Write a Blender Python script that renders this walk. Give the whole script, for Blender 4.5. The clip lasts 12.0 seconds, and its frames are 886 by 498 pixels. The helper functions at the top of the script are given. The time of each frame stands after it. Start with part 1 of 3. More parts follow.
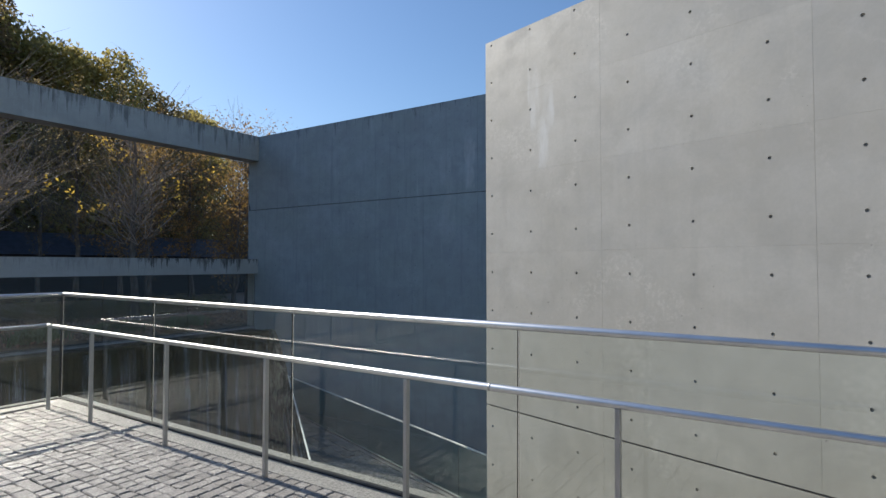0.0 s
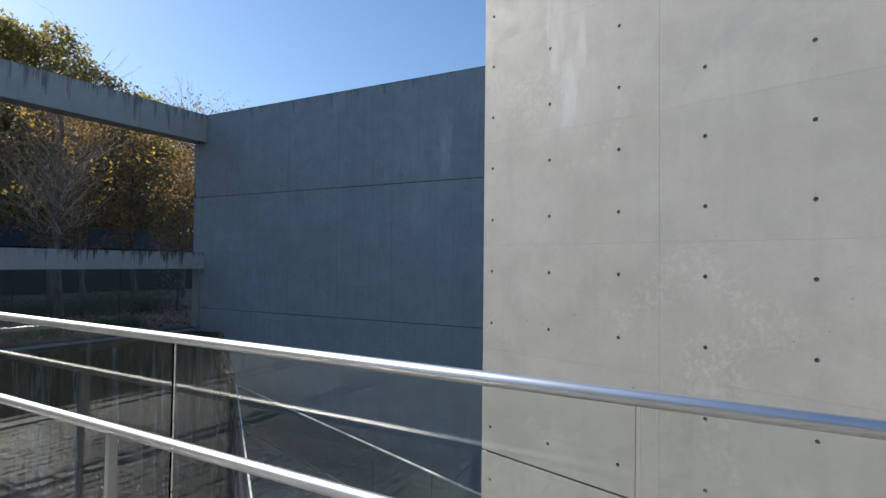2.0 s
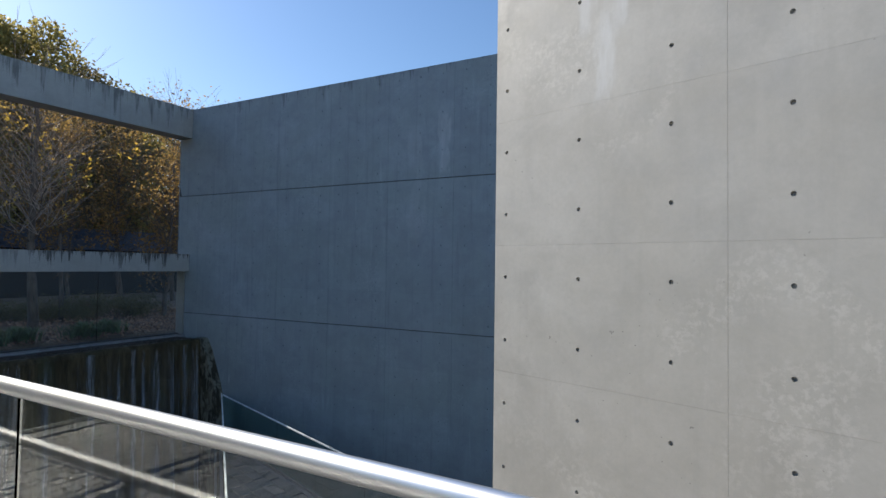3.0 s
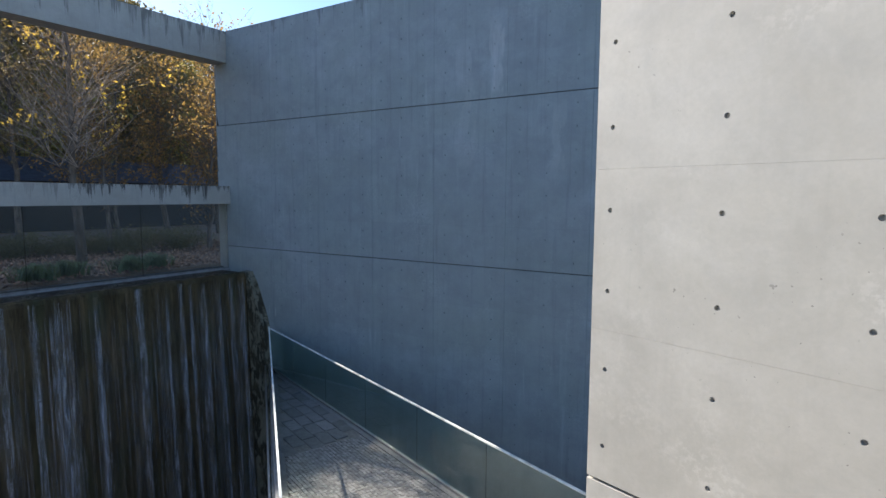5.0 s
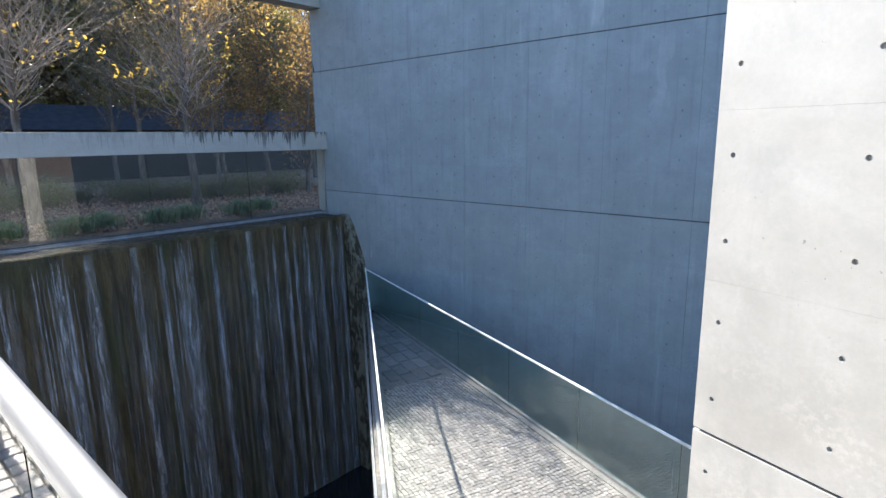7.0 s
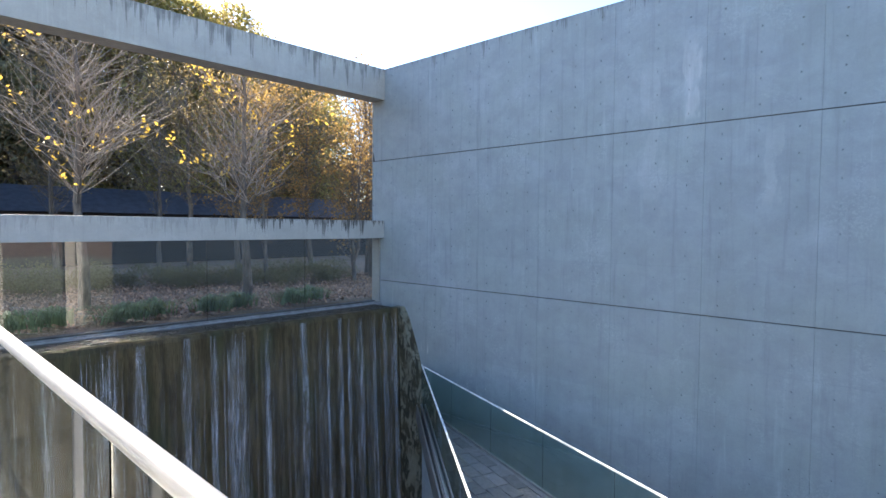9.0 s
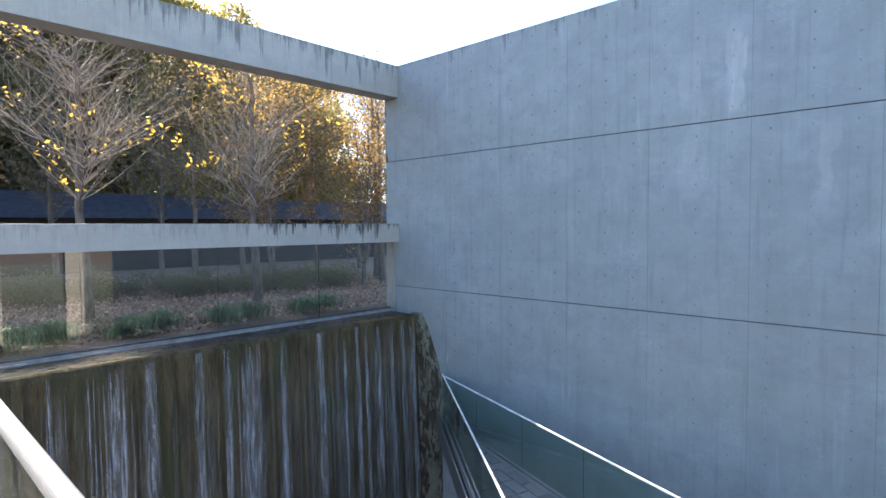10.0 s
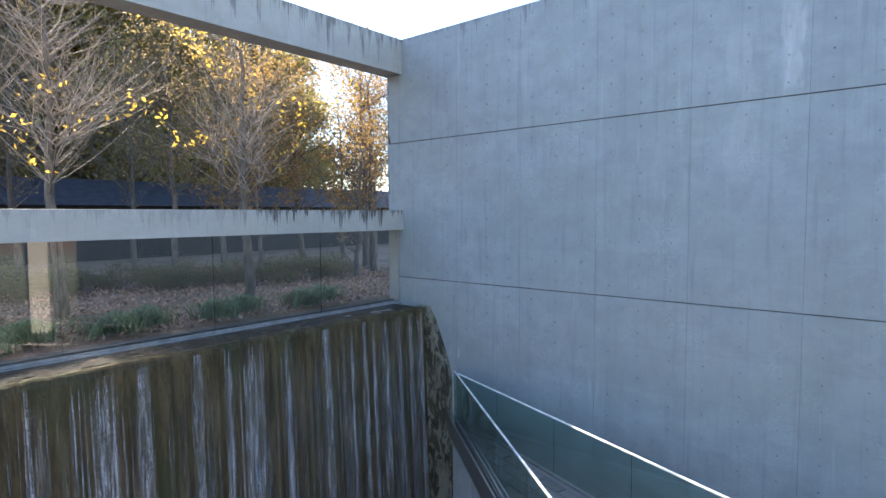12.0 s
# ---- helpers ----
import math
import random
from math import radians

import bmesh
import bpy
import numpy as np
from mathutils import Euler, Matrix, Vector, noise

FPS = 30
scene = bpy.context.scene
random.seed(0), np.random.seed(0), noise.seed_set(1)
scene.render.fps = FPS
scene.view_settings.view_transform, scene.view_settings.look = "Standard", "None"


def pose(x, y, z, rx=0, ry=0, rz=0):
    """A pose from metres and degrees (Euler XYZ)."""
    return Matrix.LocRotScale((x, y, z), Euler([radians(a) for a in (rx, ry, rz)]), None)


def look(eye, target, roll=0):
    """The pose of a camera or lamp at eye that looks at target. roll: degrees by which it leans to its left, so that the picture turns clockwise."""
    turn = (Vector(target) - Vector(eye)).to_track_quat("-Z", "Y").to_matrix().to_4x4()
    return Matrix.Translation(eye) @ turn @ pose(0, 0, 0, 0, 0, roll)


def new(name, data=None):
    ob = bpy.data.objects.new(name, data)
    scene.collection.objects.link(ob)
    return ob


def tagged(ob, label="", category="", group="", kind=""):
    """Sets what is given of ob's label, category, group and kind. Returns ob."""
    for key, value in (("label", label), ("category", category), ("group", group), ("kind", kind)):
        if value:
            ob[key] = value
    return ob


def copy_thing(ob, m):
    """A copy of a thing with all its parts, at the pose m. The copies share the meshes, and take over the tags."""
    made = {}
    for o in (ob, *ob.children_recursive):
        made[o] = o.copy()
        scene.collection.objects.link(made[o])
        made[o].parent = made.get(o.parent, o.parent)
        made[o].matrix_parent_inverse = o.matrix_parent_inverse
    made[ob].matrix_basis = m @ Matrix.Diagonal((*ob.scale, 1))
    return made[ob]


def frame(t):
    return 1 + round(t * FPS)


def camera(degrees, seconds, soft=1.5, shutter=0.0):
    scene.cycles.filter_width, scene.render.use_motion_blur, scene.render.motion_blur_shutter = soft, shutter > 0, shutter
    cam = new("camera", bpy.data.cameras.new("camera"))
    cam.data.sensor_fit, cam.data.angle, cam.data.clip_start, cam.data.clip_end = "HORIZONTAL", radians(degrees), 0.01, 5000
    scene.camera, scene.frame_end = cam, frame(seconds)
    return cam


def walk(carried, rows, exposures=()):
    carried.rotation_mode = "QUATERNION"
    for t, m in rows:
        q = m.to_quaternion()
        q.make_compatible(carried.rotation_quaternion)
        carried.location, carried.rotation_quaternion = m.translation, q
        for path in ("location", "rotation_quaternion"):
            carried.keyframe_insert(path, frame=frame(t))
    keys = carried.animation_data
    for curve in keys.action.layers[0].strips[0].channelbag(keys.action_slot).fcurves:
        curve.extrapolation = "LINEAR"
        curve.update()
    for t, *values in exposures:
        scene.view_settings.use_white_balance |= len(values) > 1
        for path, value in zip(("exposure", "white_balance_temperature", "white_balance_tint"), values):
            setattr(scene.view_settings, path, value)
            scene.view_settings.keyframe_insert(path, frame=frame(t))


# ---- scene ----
# the camera and its walk
cam = camera(76.7, 12.0)
PATH = [
    (0, (0.135, 0.298, 1.472), (-0.947, 1.979, 1.531), -0.1),
    (0.5, (-0.144, 0.622, 1.442), (-1.219, 2.307, 1.502), -0.4),
    (1, (-0.421, 0.944, 1.466), (-1.484, 2.638, 1.519), -0.3),
    (1.5, (-0.717, 1.299, 1.467), (-1.747, 3.013, 1.527), 0.3),
    (2, (-0.947, 1.687, 1.465), (-1.921, 3.434, 1.514), 0.6),
    (2.5, (-1.164, 2.056, 1.464), (-2.126, 3.809, 1.524), 0.8),
    (4.3, (-1.935, 3.034, 1.493), (-2.927, 4.770, 1.546), 0.2),
    (4.5, (-1.97, 3.047, 1.482), (-2.992, 4.766, 1.522), 0.6),
    (5, (-2.052, 3.078, 1.47), (-3.132, 4.751, 1.28), 0.3),
    (5.5, (-2.071, 3.103, 1.431), (-3.171, 4.696, 0.927), 0.5),
    (6, (-2.07, 3.080, 1.455), (-3.209, 4.608, 0.847), -0.1),
    (6.5, (-2.051, 3.049, 1.496), (-3.27, 4.526, 0.918), -0.8),
    (7, (-2.126, 3.012, 1.499), (-3.436, 4.472, 1.109), -0.7),
    (7.5, (-2.469, 2.929, 1.518), (-3.829, 4.375, 1.275), -0.2),
    (7.7, (-2.609, 2.904, 1.513), (-3.976, 4.353, 1.336), 0.4),
    (9.5, (-4.067, 2.817, 1.58), (-5.445, 4.265, 1.508), 0.1),
    (10, (-4.491, 2.917, 1.624), (-5.865, 4.368, 1.544), -0.3),
    (10.5, (-4.837, 2.964, 1.657), (-6.203, 4.421, 1.563), -0.5),
    (11, (-5.208, 2.933, 1.674), (-6.533, 4.428, 1.569), -0.3),
    (11.5, (-5.594, 2.939, 1.643), (-6.892, 4.457, 1.529), -0.3),
    (12, (-5.944, 2.938, 1.588), (-7.232, 4.463, 1.466), -0.3),
]
EXPOSURES = [(0.0, 0.45, 5850, 9), (2.5, 0.58, 5850, 9), (4.5, 1.0, 6050, 11), (5.5, 1.5, 5950, 10), (6.5, 1.8, 5900, 11), (7.5, 2.1, 5850, 11),
             (9.5, 2.46, 6400, 13), (12.0, 2.52, 6480, 13)]
walk(cam, [(t, look(eye, target, roll)) for t, eye, target, roll in PATH], EXPOSURES)

# ---- sky and sun ----
SUN_EL, SUN_AZ = 33.2, 1.0      # elevation; degrees north of the -x axis
sun_dir = Vector((-math.cos(radians(SUN_EL)) * math.cos(radians(SUN_AZ)), math.cos(radians(SUN_EL)) * math.sin(radians(SUN_AZ)), math.sin(radians(SUN_EL))))
world = bpy.data.worlds.new("world")
scene.world = world
world.use_nodes = True
wn = world.node_tree.nodes
sky = wn.new("ShaderNodeTexSky")
sky.sky_type, sky.sun_disc = "NISHITA", False
sky.sun_elevation, sky.sun_rotation = radians(SUN_EL), radians(-90 + SUN_AZ)
sky.air_density, sky.dust_density, sky.ozone_density = 1.15, 0.8, 4.0
world.node_tree.links.new(sky.outputs["Color"], wn["Background"].inputs["Color"])
wn["Background"].inputs["Strength"].default_value = 0.092
sun_data = bpy.data.lights.new("sun", "SUN")
sun_data.energy, sun_data.angle, sun_data.color = 5.0, radians(0.5), (1.0, 0.87, 0.69)
sun = new("sun", sun_data)
sun.matrix_world = look(sun_dir * 60, (0, 0, 0))

# ---- materials ----


class Mat:
    """A node material with short ways to add noise, ramps and mixes."""

    def __init__(self, name, rough=0.8, metal=0.0):
        self.m = bpy.data.materials.new(name)
        self.m.use_nodes = True
        self.t = self.m.node_tree
        self.b = self.t.nodes["Principled BSDF"]
        self.b.inputs["Roughness"].default_value = rough
        self.b.inputs["Metallic"].default_value = metal
        self.co = self.node("ShaderNodeTexCoord").outputs["Object"]

    def node(self, kind):
        return self.t.nodes.new(kind)

    def link(self, a, b):
        self.t.links.new(a, b)

    def use_world(self):
        self.co = self.node("ShaderNodeNewGeometry").outputs["Position"]
        return self

    def noise(self, scale, detail=4.0, stretch=(1, 1, 1), rough=0.55, distort=0.0):
        mp = self.node("ShaderNodeMapping")
        mp.inputs["Scale"].default_value = stretch
        self.link(self.co, mp.inputs["Vector"])
        n = self.node("ShaderNodeTexNoise")
        n.inputs["Scale"].default_value, n.inputs["Detail"].default_value = scale, detail
        n.inputs["Roughness"].default_value, n.inputs["Distortion"].default_value = rough, distort
        self.link(mp.outputs["Vector"], n.inputs["Vector"])
        return n.outputs["Fac"]

    def ramp(self, fac, lo, hi, a=0.0, b=1.0):
        r = self.node("ShaderNodeMapRange")
        r.interpolation_type = "SMOOTHSTEP"
        for k, v in (("From Min", lo), ("From Max", hi), ("To Min", a), ("To Max", b)):
            r.inputs[k].default_value = v
        self.link(fac, r.inputs["Value"])
        return r.outputs["Result"]

    def math(self, op, a, b=0.0, clamp=False):
        n = self.node("ShaderNodeMath")
        n.operation, n.use_clamp = op, clamp
        for i, v in enumerate((a, b)):
            if isinstance(v, (int, float)):
                n.inputs[i].default_value = v
            else:
                self.link(v, n.inputs[i])
        return n.outputs[0]

    def mix(self, fac, a, b, how="MIX"):
        n = self.node("ShaderNodeMix")
        n.data_type, n.blend_type = "RGBA", how
        if isinstance(fac, (int, float)):
            n.inputs["Factor"].default_value = fac
        else:
            self.link(fac, n.inputs["Factor"])
        for k, v in ((6, a), (7, b)):
            if isinstance(v, tuple):
                n.inputs[k].default_value = (*v, 1)
            else:
                self.link(v, n.inputs[k])
        return n.outputs[2]

    def axis(self, k):
        n = self.node("ShaderNodeSeparateXYZ")
        self.link(self.co, n.inputs[0])
        return n.outputs[k]

    def rnd(self):
        return self.node("ShaderNodeObjectInfo").outputs["Random"]

    def island(self):
        return self.node("ShaderNodeNewGeometry").outputs["Random Per Island"]

    def color(self, c):
        if isinstance(c, tuple):
            self.b.inputs["Base Color"].default_value = (*c, 1)
        else:
            self.link(c, self.b.inputs["Base Color"])
        return self

    def bump(self, h, strength=0.3, dist=0.01):
        n = self.node("ShaderNodeBump")
        n.inputs["Strength"].default_value, n.inputs["Distance"].default_value = strength, dist
        self.link(h, n.inputs["Height"])
        self.link(n.outputs["Normal"], self.b.inputs["Normal"])
        return self

    def rough(self, r):
        self.link(r, self.b.inputs["Roughness"])
        return self


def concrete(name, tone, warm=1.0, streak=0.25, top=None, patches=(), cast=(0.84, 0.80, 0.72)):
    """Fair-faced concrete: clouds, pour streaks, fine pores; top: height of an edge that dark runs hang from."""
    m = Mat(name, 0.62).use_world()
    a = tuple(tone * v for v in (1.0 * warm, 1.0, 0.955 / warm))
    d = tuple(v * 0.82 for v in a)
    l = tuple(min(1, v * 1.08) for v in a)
    cloud = m.noise(1.7, 7, (1, 1, 1.2), 0.68, 0.3)
    col = m.mix(m.ramp(cloud, 0.3, 0.7), d, l)
    wide = m.noise(0.45, 4, (1, 1, 1.6), 0.6, 0.6)
    col = m.mix(m.ramp(wide, 0.35, 0.65, 0, 0.42), col, tuple(v * c for v, c in zip(a, cast)))
    speck = m.noise(9, 5, (1, 1, 0.7), 0.7)
    col = m.mix(m.ramp(speck, 0.42, 0.75, 0, 0.28), col, l)
    fine = m.noise(34, 4, (1, 1, 1), 0.7)
    col = m.mix(m.ramp(fine, 0.25, 0.8, 0, 0.22), col, tuple(v * 0.62 for v in a))
    run = m.noise(7.5, 6, (1, 1, 0.05), 0.65)
    col = m.mix(m.ramp(run, 0.5, 0.78, 0, streak), col, tuple(v * 0.5 for v in a))
    pale = m.noise(4.6, 6, (1, 1, 0.07), 0.65)
    col = m.mix(m.ramp(pale, 0.58, 0.8, 0, streak * 0.9), col, tuple(min(1, v * 1.5) for v in a))
    col = m.mix(m.ramp(m.rnd(), 0, 1, 0, 0.22), col, tuple(v * 0.7 for v in a))
    patch = m.math("MULTIPLY", m.ramp(m.noise(1.1, 5, (1, 1, 0.8), 0.6, 0.8), 0.50, 0.66), m.ramp(m.noise(26, 4, (1, 1, 1), 0.7), 0.46, 0.62, 0, 0.28))
    band = m.noise(1.5, 5, (1, 1, 0.03), 0.6)
    col = m.mix(m.ramp(band, 0.35, 0.7, 0, 0.16), col, tuple(v * 0.6 for v in a))
    col = m.mix(patch, col, tuple(min(1, v * 1.35) for v in a))
    dot = m.math("MULTIPLY", m.ramp(m.noise(42, 2, (1, 1, 1), 0.4), 0.73, 0.76, 0, 0.7), m.ramp(m.noise(1.6, 3), 0.5, 0.62))
    col = m.mix(dot, col, tuple(v * 0.3 for v in a))
    if top is not None:
        z = m.axis(2)
        hang = m.noise(5.5, 6, (1, 1, 0.01), 0.8)
        deep = m.math("MULTIPLY", m.ramp(hang, top[3], top[3] + 0.26), top[1])
        below = m.math("SUBTRACT", top[0], z)
        wet = m.math("MULTIPLY", m.math("LESS_THAN", below, deep), m.ramp(m.noise(14, 4, (1, 1, 0.15)), 0.3, 0.6, 0.25 * top[2], top[2]))
        if len(top) > 4:
            wet = m.math("MULTIPLY", wet, m.ramp(m.axis(1), top[4] - 0.6, top[4] + 0.6, 0.25, 1.0))
        col = m.mix(wet, col, (0.035, 0.033, 0.03))
    for px, z0, z1, w, k in patches:      # pale lime runs
        x = m.axis(0)
        z = m.axis(2)
        wob = m.ramp(m.noise(4, 4, (1, 1, 0.3)), 0.2, 0.8, -w, w)
        dx = m.math("ABSOLUTE", m.math("SUBTRACT", m.math("ADD", x, wob), px))
        mask = m.math("MULTIPLY", m.ramp(dx, w * 0.5, w, 1, 0), m.math("MULTIPLY", m.ramp(z, z0, z0 + 0.15), m.ramp(z, z1 - 0.4, z1, 1, 0)))
        mask = m.math("MULTIPLY", mask, m.ramp(m.noise(9, 4, (1, 1, 0.2)), 0.3, 0.65, 0.1, k))
        col = m.mix(mask, col, (0.62, 0.63, 0.63))
    m.color(col)
    m.rough(m.ramp(m.noise(6, 3), 0.3, 0.7, 0.42, 0.68))
    h = m.math("ADD", m.math("MULTIPLY", m.noise(90, 2), 0.06), m.math("MULTIPLY", m.noise(2.2, 3), 0.6))
    return m.bump(h, 0.2, 0.01).m


def stone(name, tone, warm=1.0):
    m = Mat(name, 0.75).use_world()
    a = (tone * warm, tone, tone * 0.95)
    r = m.math("FRACT", m.math("ADD", m.island(), m.rnd()))
    col = m.mix(m.ramp(r, 0, 1), tuple(v * 0.72 for v in a), tuple(v * 1.22 for v in a))
    col = m.mix(m.ramp(m.noise(60, 4), 0.38, 0.62, 0, 0.55), col, tuple(v * 0.4 for v in a))
    col = m.mix(m.ramp(m.noise(0.8, 4), 0.45, 0.7, 0, 0.35), col, tuple(v * 0.6 for v in a))
    m.color(col)
    m.rough(m.ramp(m.noise(9, 3), 0.3, 0.7, 0.5, 0.8))
    return m.bump(m.noise(45, 5, (1, 1, 1), 0.75), 0.9, 0.012).m


def steel(name, tone, rough):
    m = Mat(name, rough, 1.0).use_world()
    col = m.mix(m.ramp(m.noise(7, 4), 0.3, 0.7), (tone, tone, tone), (tone * 0.86, tone * 0.87, tone * 0.88))
    m.color(col)
    return m.m


def glass(name, tint, rough=0.0, ior=1.5):
    m = Mat(name, rough)
    m.color(tint)
    m.b.inputs["Transmission Weight"].default_value = 1.0
    m.b.inputs["IOR"].default_value = ior
    return m.m


def leafy(name, c1, c2, thru=0.5):
    m = Mat(name, 0.55)
    r = m.math("FRACT", m.math("ADD", m.island(), m.math("MULTIPLY", m.rnd(), 0.3)))
    col = m.mix(m.ramp(r, 0, 1), c1, c2)
    m.color(col)
    tr = m.node("ShaderNodeBsdfTranslucent")
    m.link(m.mix(0.25, col, (1.0, 0.75, 0.2), "SCREEN"), tr.inputs["Color"])
    mx = m.node("ShaderNodeMixShader")
    mx.inputs[0].default_value = thru
    m.link(m.b.outputs[0], mx.inputs[1])
    m.link(tr.outputs[0], mx.inputs[2])
    m.link(mx.outputs[0], m.t.nodes["Material Output"].inputs["Surface"])
    return m.m


def bark(name, tone):
    m = Mat(name, 0.85).use_world()
    n = m.noise(12, 5, (1, 1, 0.25), 0.65)
    m.color(m.mix(m.ramp(n, 0.3, 0.7), (tone * 0.45, tone * 0.40, tone * 0.35), (tone * 1.15, tone * 0.95, tone * 0.78)))
    return m.bump(n, 0.5, 0.02).m


def wet_moss():
    m = Mat("wet_mossy_concrete", 0.35).use_world()
    m.b.inputs["Specular IOR Level"].default_value = 0.10
    n = m.noise(6, 5, (1, 1, 0.12), 0.65)
    col = m.mix(m.ramp(n, 0.3, 0.7), (0.046, 0.036, 0.020), (0.108, 0.084, 0.045))
    col = m.mix(m.ramp(m.noise(45, 4, (1, 1, 0.1), 0.7), 0.45, 0.7, 0, 0.6), col, (0.018, 0.016, 0.012))
    col = m.mix(m.ramp(m.noise(1.7, 4, (1, 1, 0.3)), 0.45, 0.75, 0, 0.6), col, (0.05, 0.06, 0.03))
    m.color(col)
    m.rough(m.ramp(m.noise(8, 4, (1, 1, 0.1)), 0.3, 0.7, 0.4, 0.75))
    return m.bump(n, 0.25, 0.015).m


def falling_water(name, most):
    """Running water: bright threads broken into beads, each thread thicker or thinner than the next."""
    m = Mat(name, 0.3).use_world()
    m.b.inputs["Specular IOR Level"].default_value = 0.2
    bead = m.noise(120, 5, (1, 1, 0.25), 0.8)
    patchy = m.noise(9, 4, (1, 1, 0.12), 0.65)
    m.color(m.mix(m.ramp(bead, 0.3, 0.7), (0.46, 0.49, 0.54), (0.82, 0.84, 0.88)))
    a = m.math("MULTIPLY", m.ramp(bead, 0.40, 0.62, 0.10, 1.0), m.ramp(patchy, 0.30, 0.62, 0.15, 1.0))
    a = m.math("MULTIPLY", a, m.ramp(m.noise(38, 4, (1, 1, 0.012), 0.7), 0.36, 0.58, 0.12, 1.0))
    a = m.math("MULTIPLY", a, m.ramp(m.island(), 0.0, 1.0, 0.5, 1.0))
    m.link(m.math("MULTIPLY", a, most), m.b.inputs["Alpha"])
    return m.m


def crest_film():
    """Dark wet stone under a thin film that lies smooth in places."""
    m = Mat("wet_dark_stone_crest", 0.5).use_world()
    m.b.inputs["Specular IOR Level"].default_value = 0.22
    m.color(m.mix(m.ramp(m.noise(3, 5), 0.4, 0.65), (0.012, 0.011, 0.009), (0.045, 0.036, 0.026)))
    m.rough(m.ramp(m.noise(4, 5, (1.6, 0.5, 1), 0.65), 0.50, 0.60, 0.62, 0.10))
    return m.bump(m.noise(24, 4, (1, 0.6, 1), 0.6), 0.5, 0.015).m


def soil_leaves():
    m = Mat("leaf_litter_ground", 0.9).use_world()
    n = m.noise(18, 5)
    col = m.mix(m.ramp(n, 0.3, 0.7), (0.09, 0.062, 0.042), (0.33, 0.22, 0.15))
    col = m.mix(m.ramp(m.noise(0.5, 4), 0.5, 0.7, 0, 0.6), col, (0.05, 0.06, 0.03))
    m.color(col)
    return m.bump(n, 0.8, 0.03).m


def plain(name, c, rough=0.7, scale=6.0, vary=0.25):
    m = Mat(name, rough).use_world()
    m.color(m.mix(m.ramp(m.noise(scale, 4), 0.3, 0.7), tuple(v * (1 - vary) for v in c), tuple(v * (1 + vary) for v in c)))
    return m.m


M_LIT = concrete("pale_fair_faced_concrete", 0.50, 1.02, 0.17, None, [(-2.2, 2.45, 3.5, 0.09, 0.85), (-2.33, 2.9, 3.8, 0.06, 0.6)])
# the north wall's blue shade is put into this tone, darker and cooler than M_LIT
M_SHADED = concrete("shade_tinted_fair_faced_concrete", 0.385, 0.895, 0.6, (6.125, 0.7, 0.5, 0.5), [(-7.55, 3.55, 5.2, 0.13, 0.42), (-8.3, 2.0, 4.9, 0.2, 0.12), (-6.2, 1.9, 3.45, 0.18, 0.15), (-14.72, -1.95, -1.55, 0.035, 0.9), (-14.47, -2.0, -1.5, 0.035, 0.9)], (0.82, 0.86, 0.74))
M_CORE = plain("joint_shadow_concrete", (0.09, 0.09, 0.09), 0.9)
M_BEAM_UP = concrete("stained_beam_concrete_upper", 0.42, 1.02, 0.55, (6.125, 0.9, 0.6, 0.44))
M_BEAM_LOW = concrete("stained_beam_concrete_lower", 0.46, 1.0, 0.35, (1.71, 0.5, 0.9, 0.43, 9.2))
M_DECK = stone("granite_setts", 0.335, 1.04)
M_RAMP = stone("grey_granite_setts", 0.29, 1.02)
M_JOINT = plain("dark_sandy_joint", (0.075, 0.07, 0.06), 0.95, 20)
M_SLAB = stone("grey_granite_slabs", 0.24, 1.0)
M_MORTAR = plain("pale_mortar_bed", (0.20, 0.19, 0.17), 0.95, 20)
M_KERB = stone("pale_granite_kerb", 0.27, 1.0)
M_STEEL = steel("brushed_stainless_steel", 0.78, 0.36)
M_POST = steel("satin_steel_post", 0.5, 0.42)
M_SILL = plain("weathered_grey_metal_sill", (0.26, 0.265, 0.27), 0.4)
M_GLASS = glass("clear_glass", (0.95, 0.97, 0.955))
M_GLASS_RAIL = glass("reflective_rail_glass", (0.90, 0.94, 0.90), 0.0, 1.52)
M_GLASS_GREEN = glass("greenish_glass", (0.66, 0.85, 0.80), 0.0, 1.72)
M_EDGE = plain("bright_glass_edge_cap", (0.75, 0.78, 0.76), 0.35)
M_BLACK = plain("black_rubber_seal", (0.02, 0.02, 0.02), 0.6)
M_WET = wet_moss()
M_WATER = falling_water("falling_water", 0.85)
M_STREAM = falling_water("spread_out_falling_water", 0.66)
M_TRICKLE = falling_water("thin_trickling_water", 0.42)
M_CREST = crest_film()
M_POOL = plain("dark_pool_bed", (0.02, 0.02, 0.02), 0.08)
M_GROUND = soil_leaves()
M_BARK = bark("grey_brown_bark", 0.155)
M_TWIG = bark("pale_twig_bark", 0.40)
M_YELLOW = leafy("yellow_autumn_leaves", (0.52, 0.30, 0.04), (0.66, 0.44, 0.05), 0.5)
M_ORANGE = leafy("orange_autumn_leaves", (0.12, 0.058, 0.024), (0.38, 0.20, 0.062), 0.42)
M_OLIVE = leafy("olive_autumn_leaves", (0.095, 0.075, 0.05), (0.25, 0.18, 0.09), 0.36)
M_CANOPY = leafy("yellow_green_canopy_leaves", (0.14, 0.125, 0.04), (0.36, 0.32, 0.10), 0.5)
M_PLANT = leafy("fresh_green_strap_leaves", (0.06, 0.115, 0.055), (0.15, 0.25, 0.12), 0.25)
M_GREEN = leafy("dark_evergreen_leaves", (0.055, 0.055, 0.030), (0.16, 0.15, 0.075), 0.3)
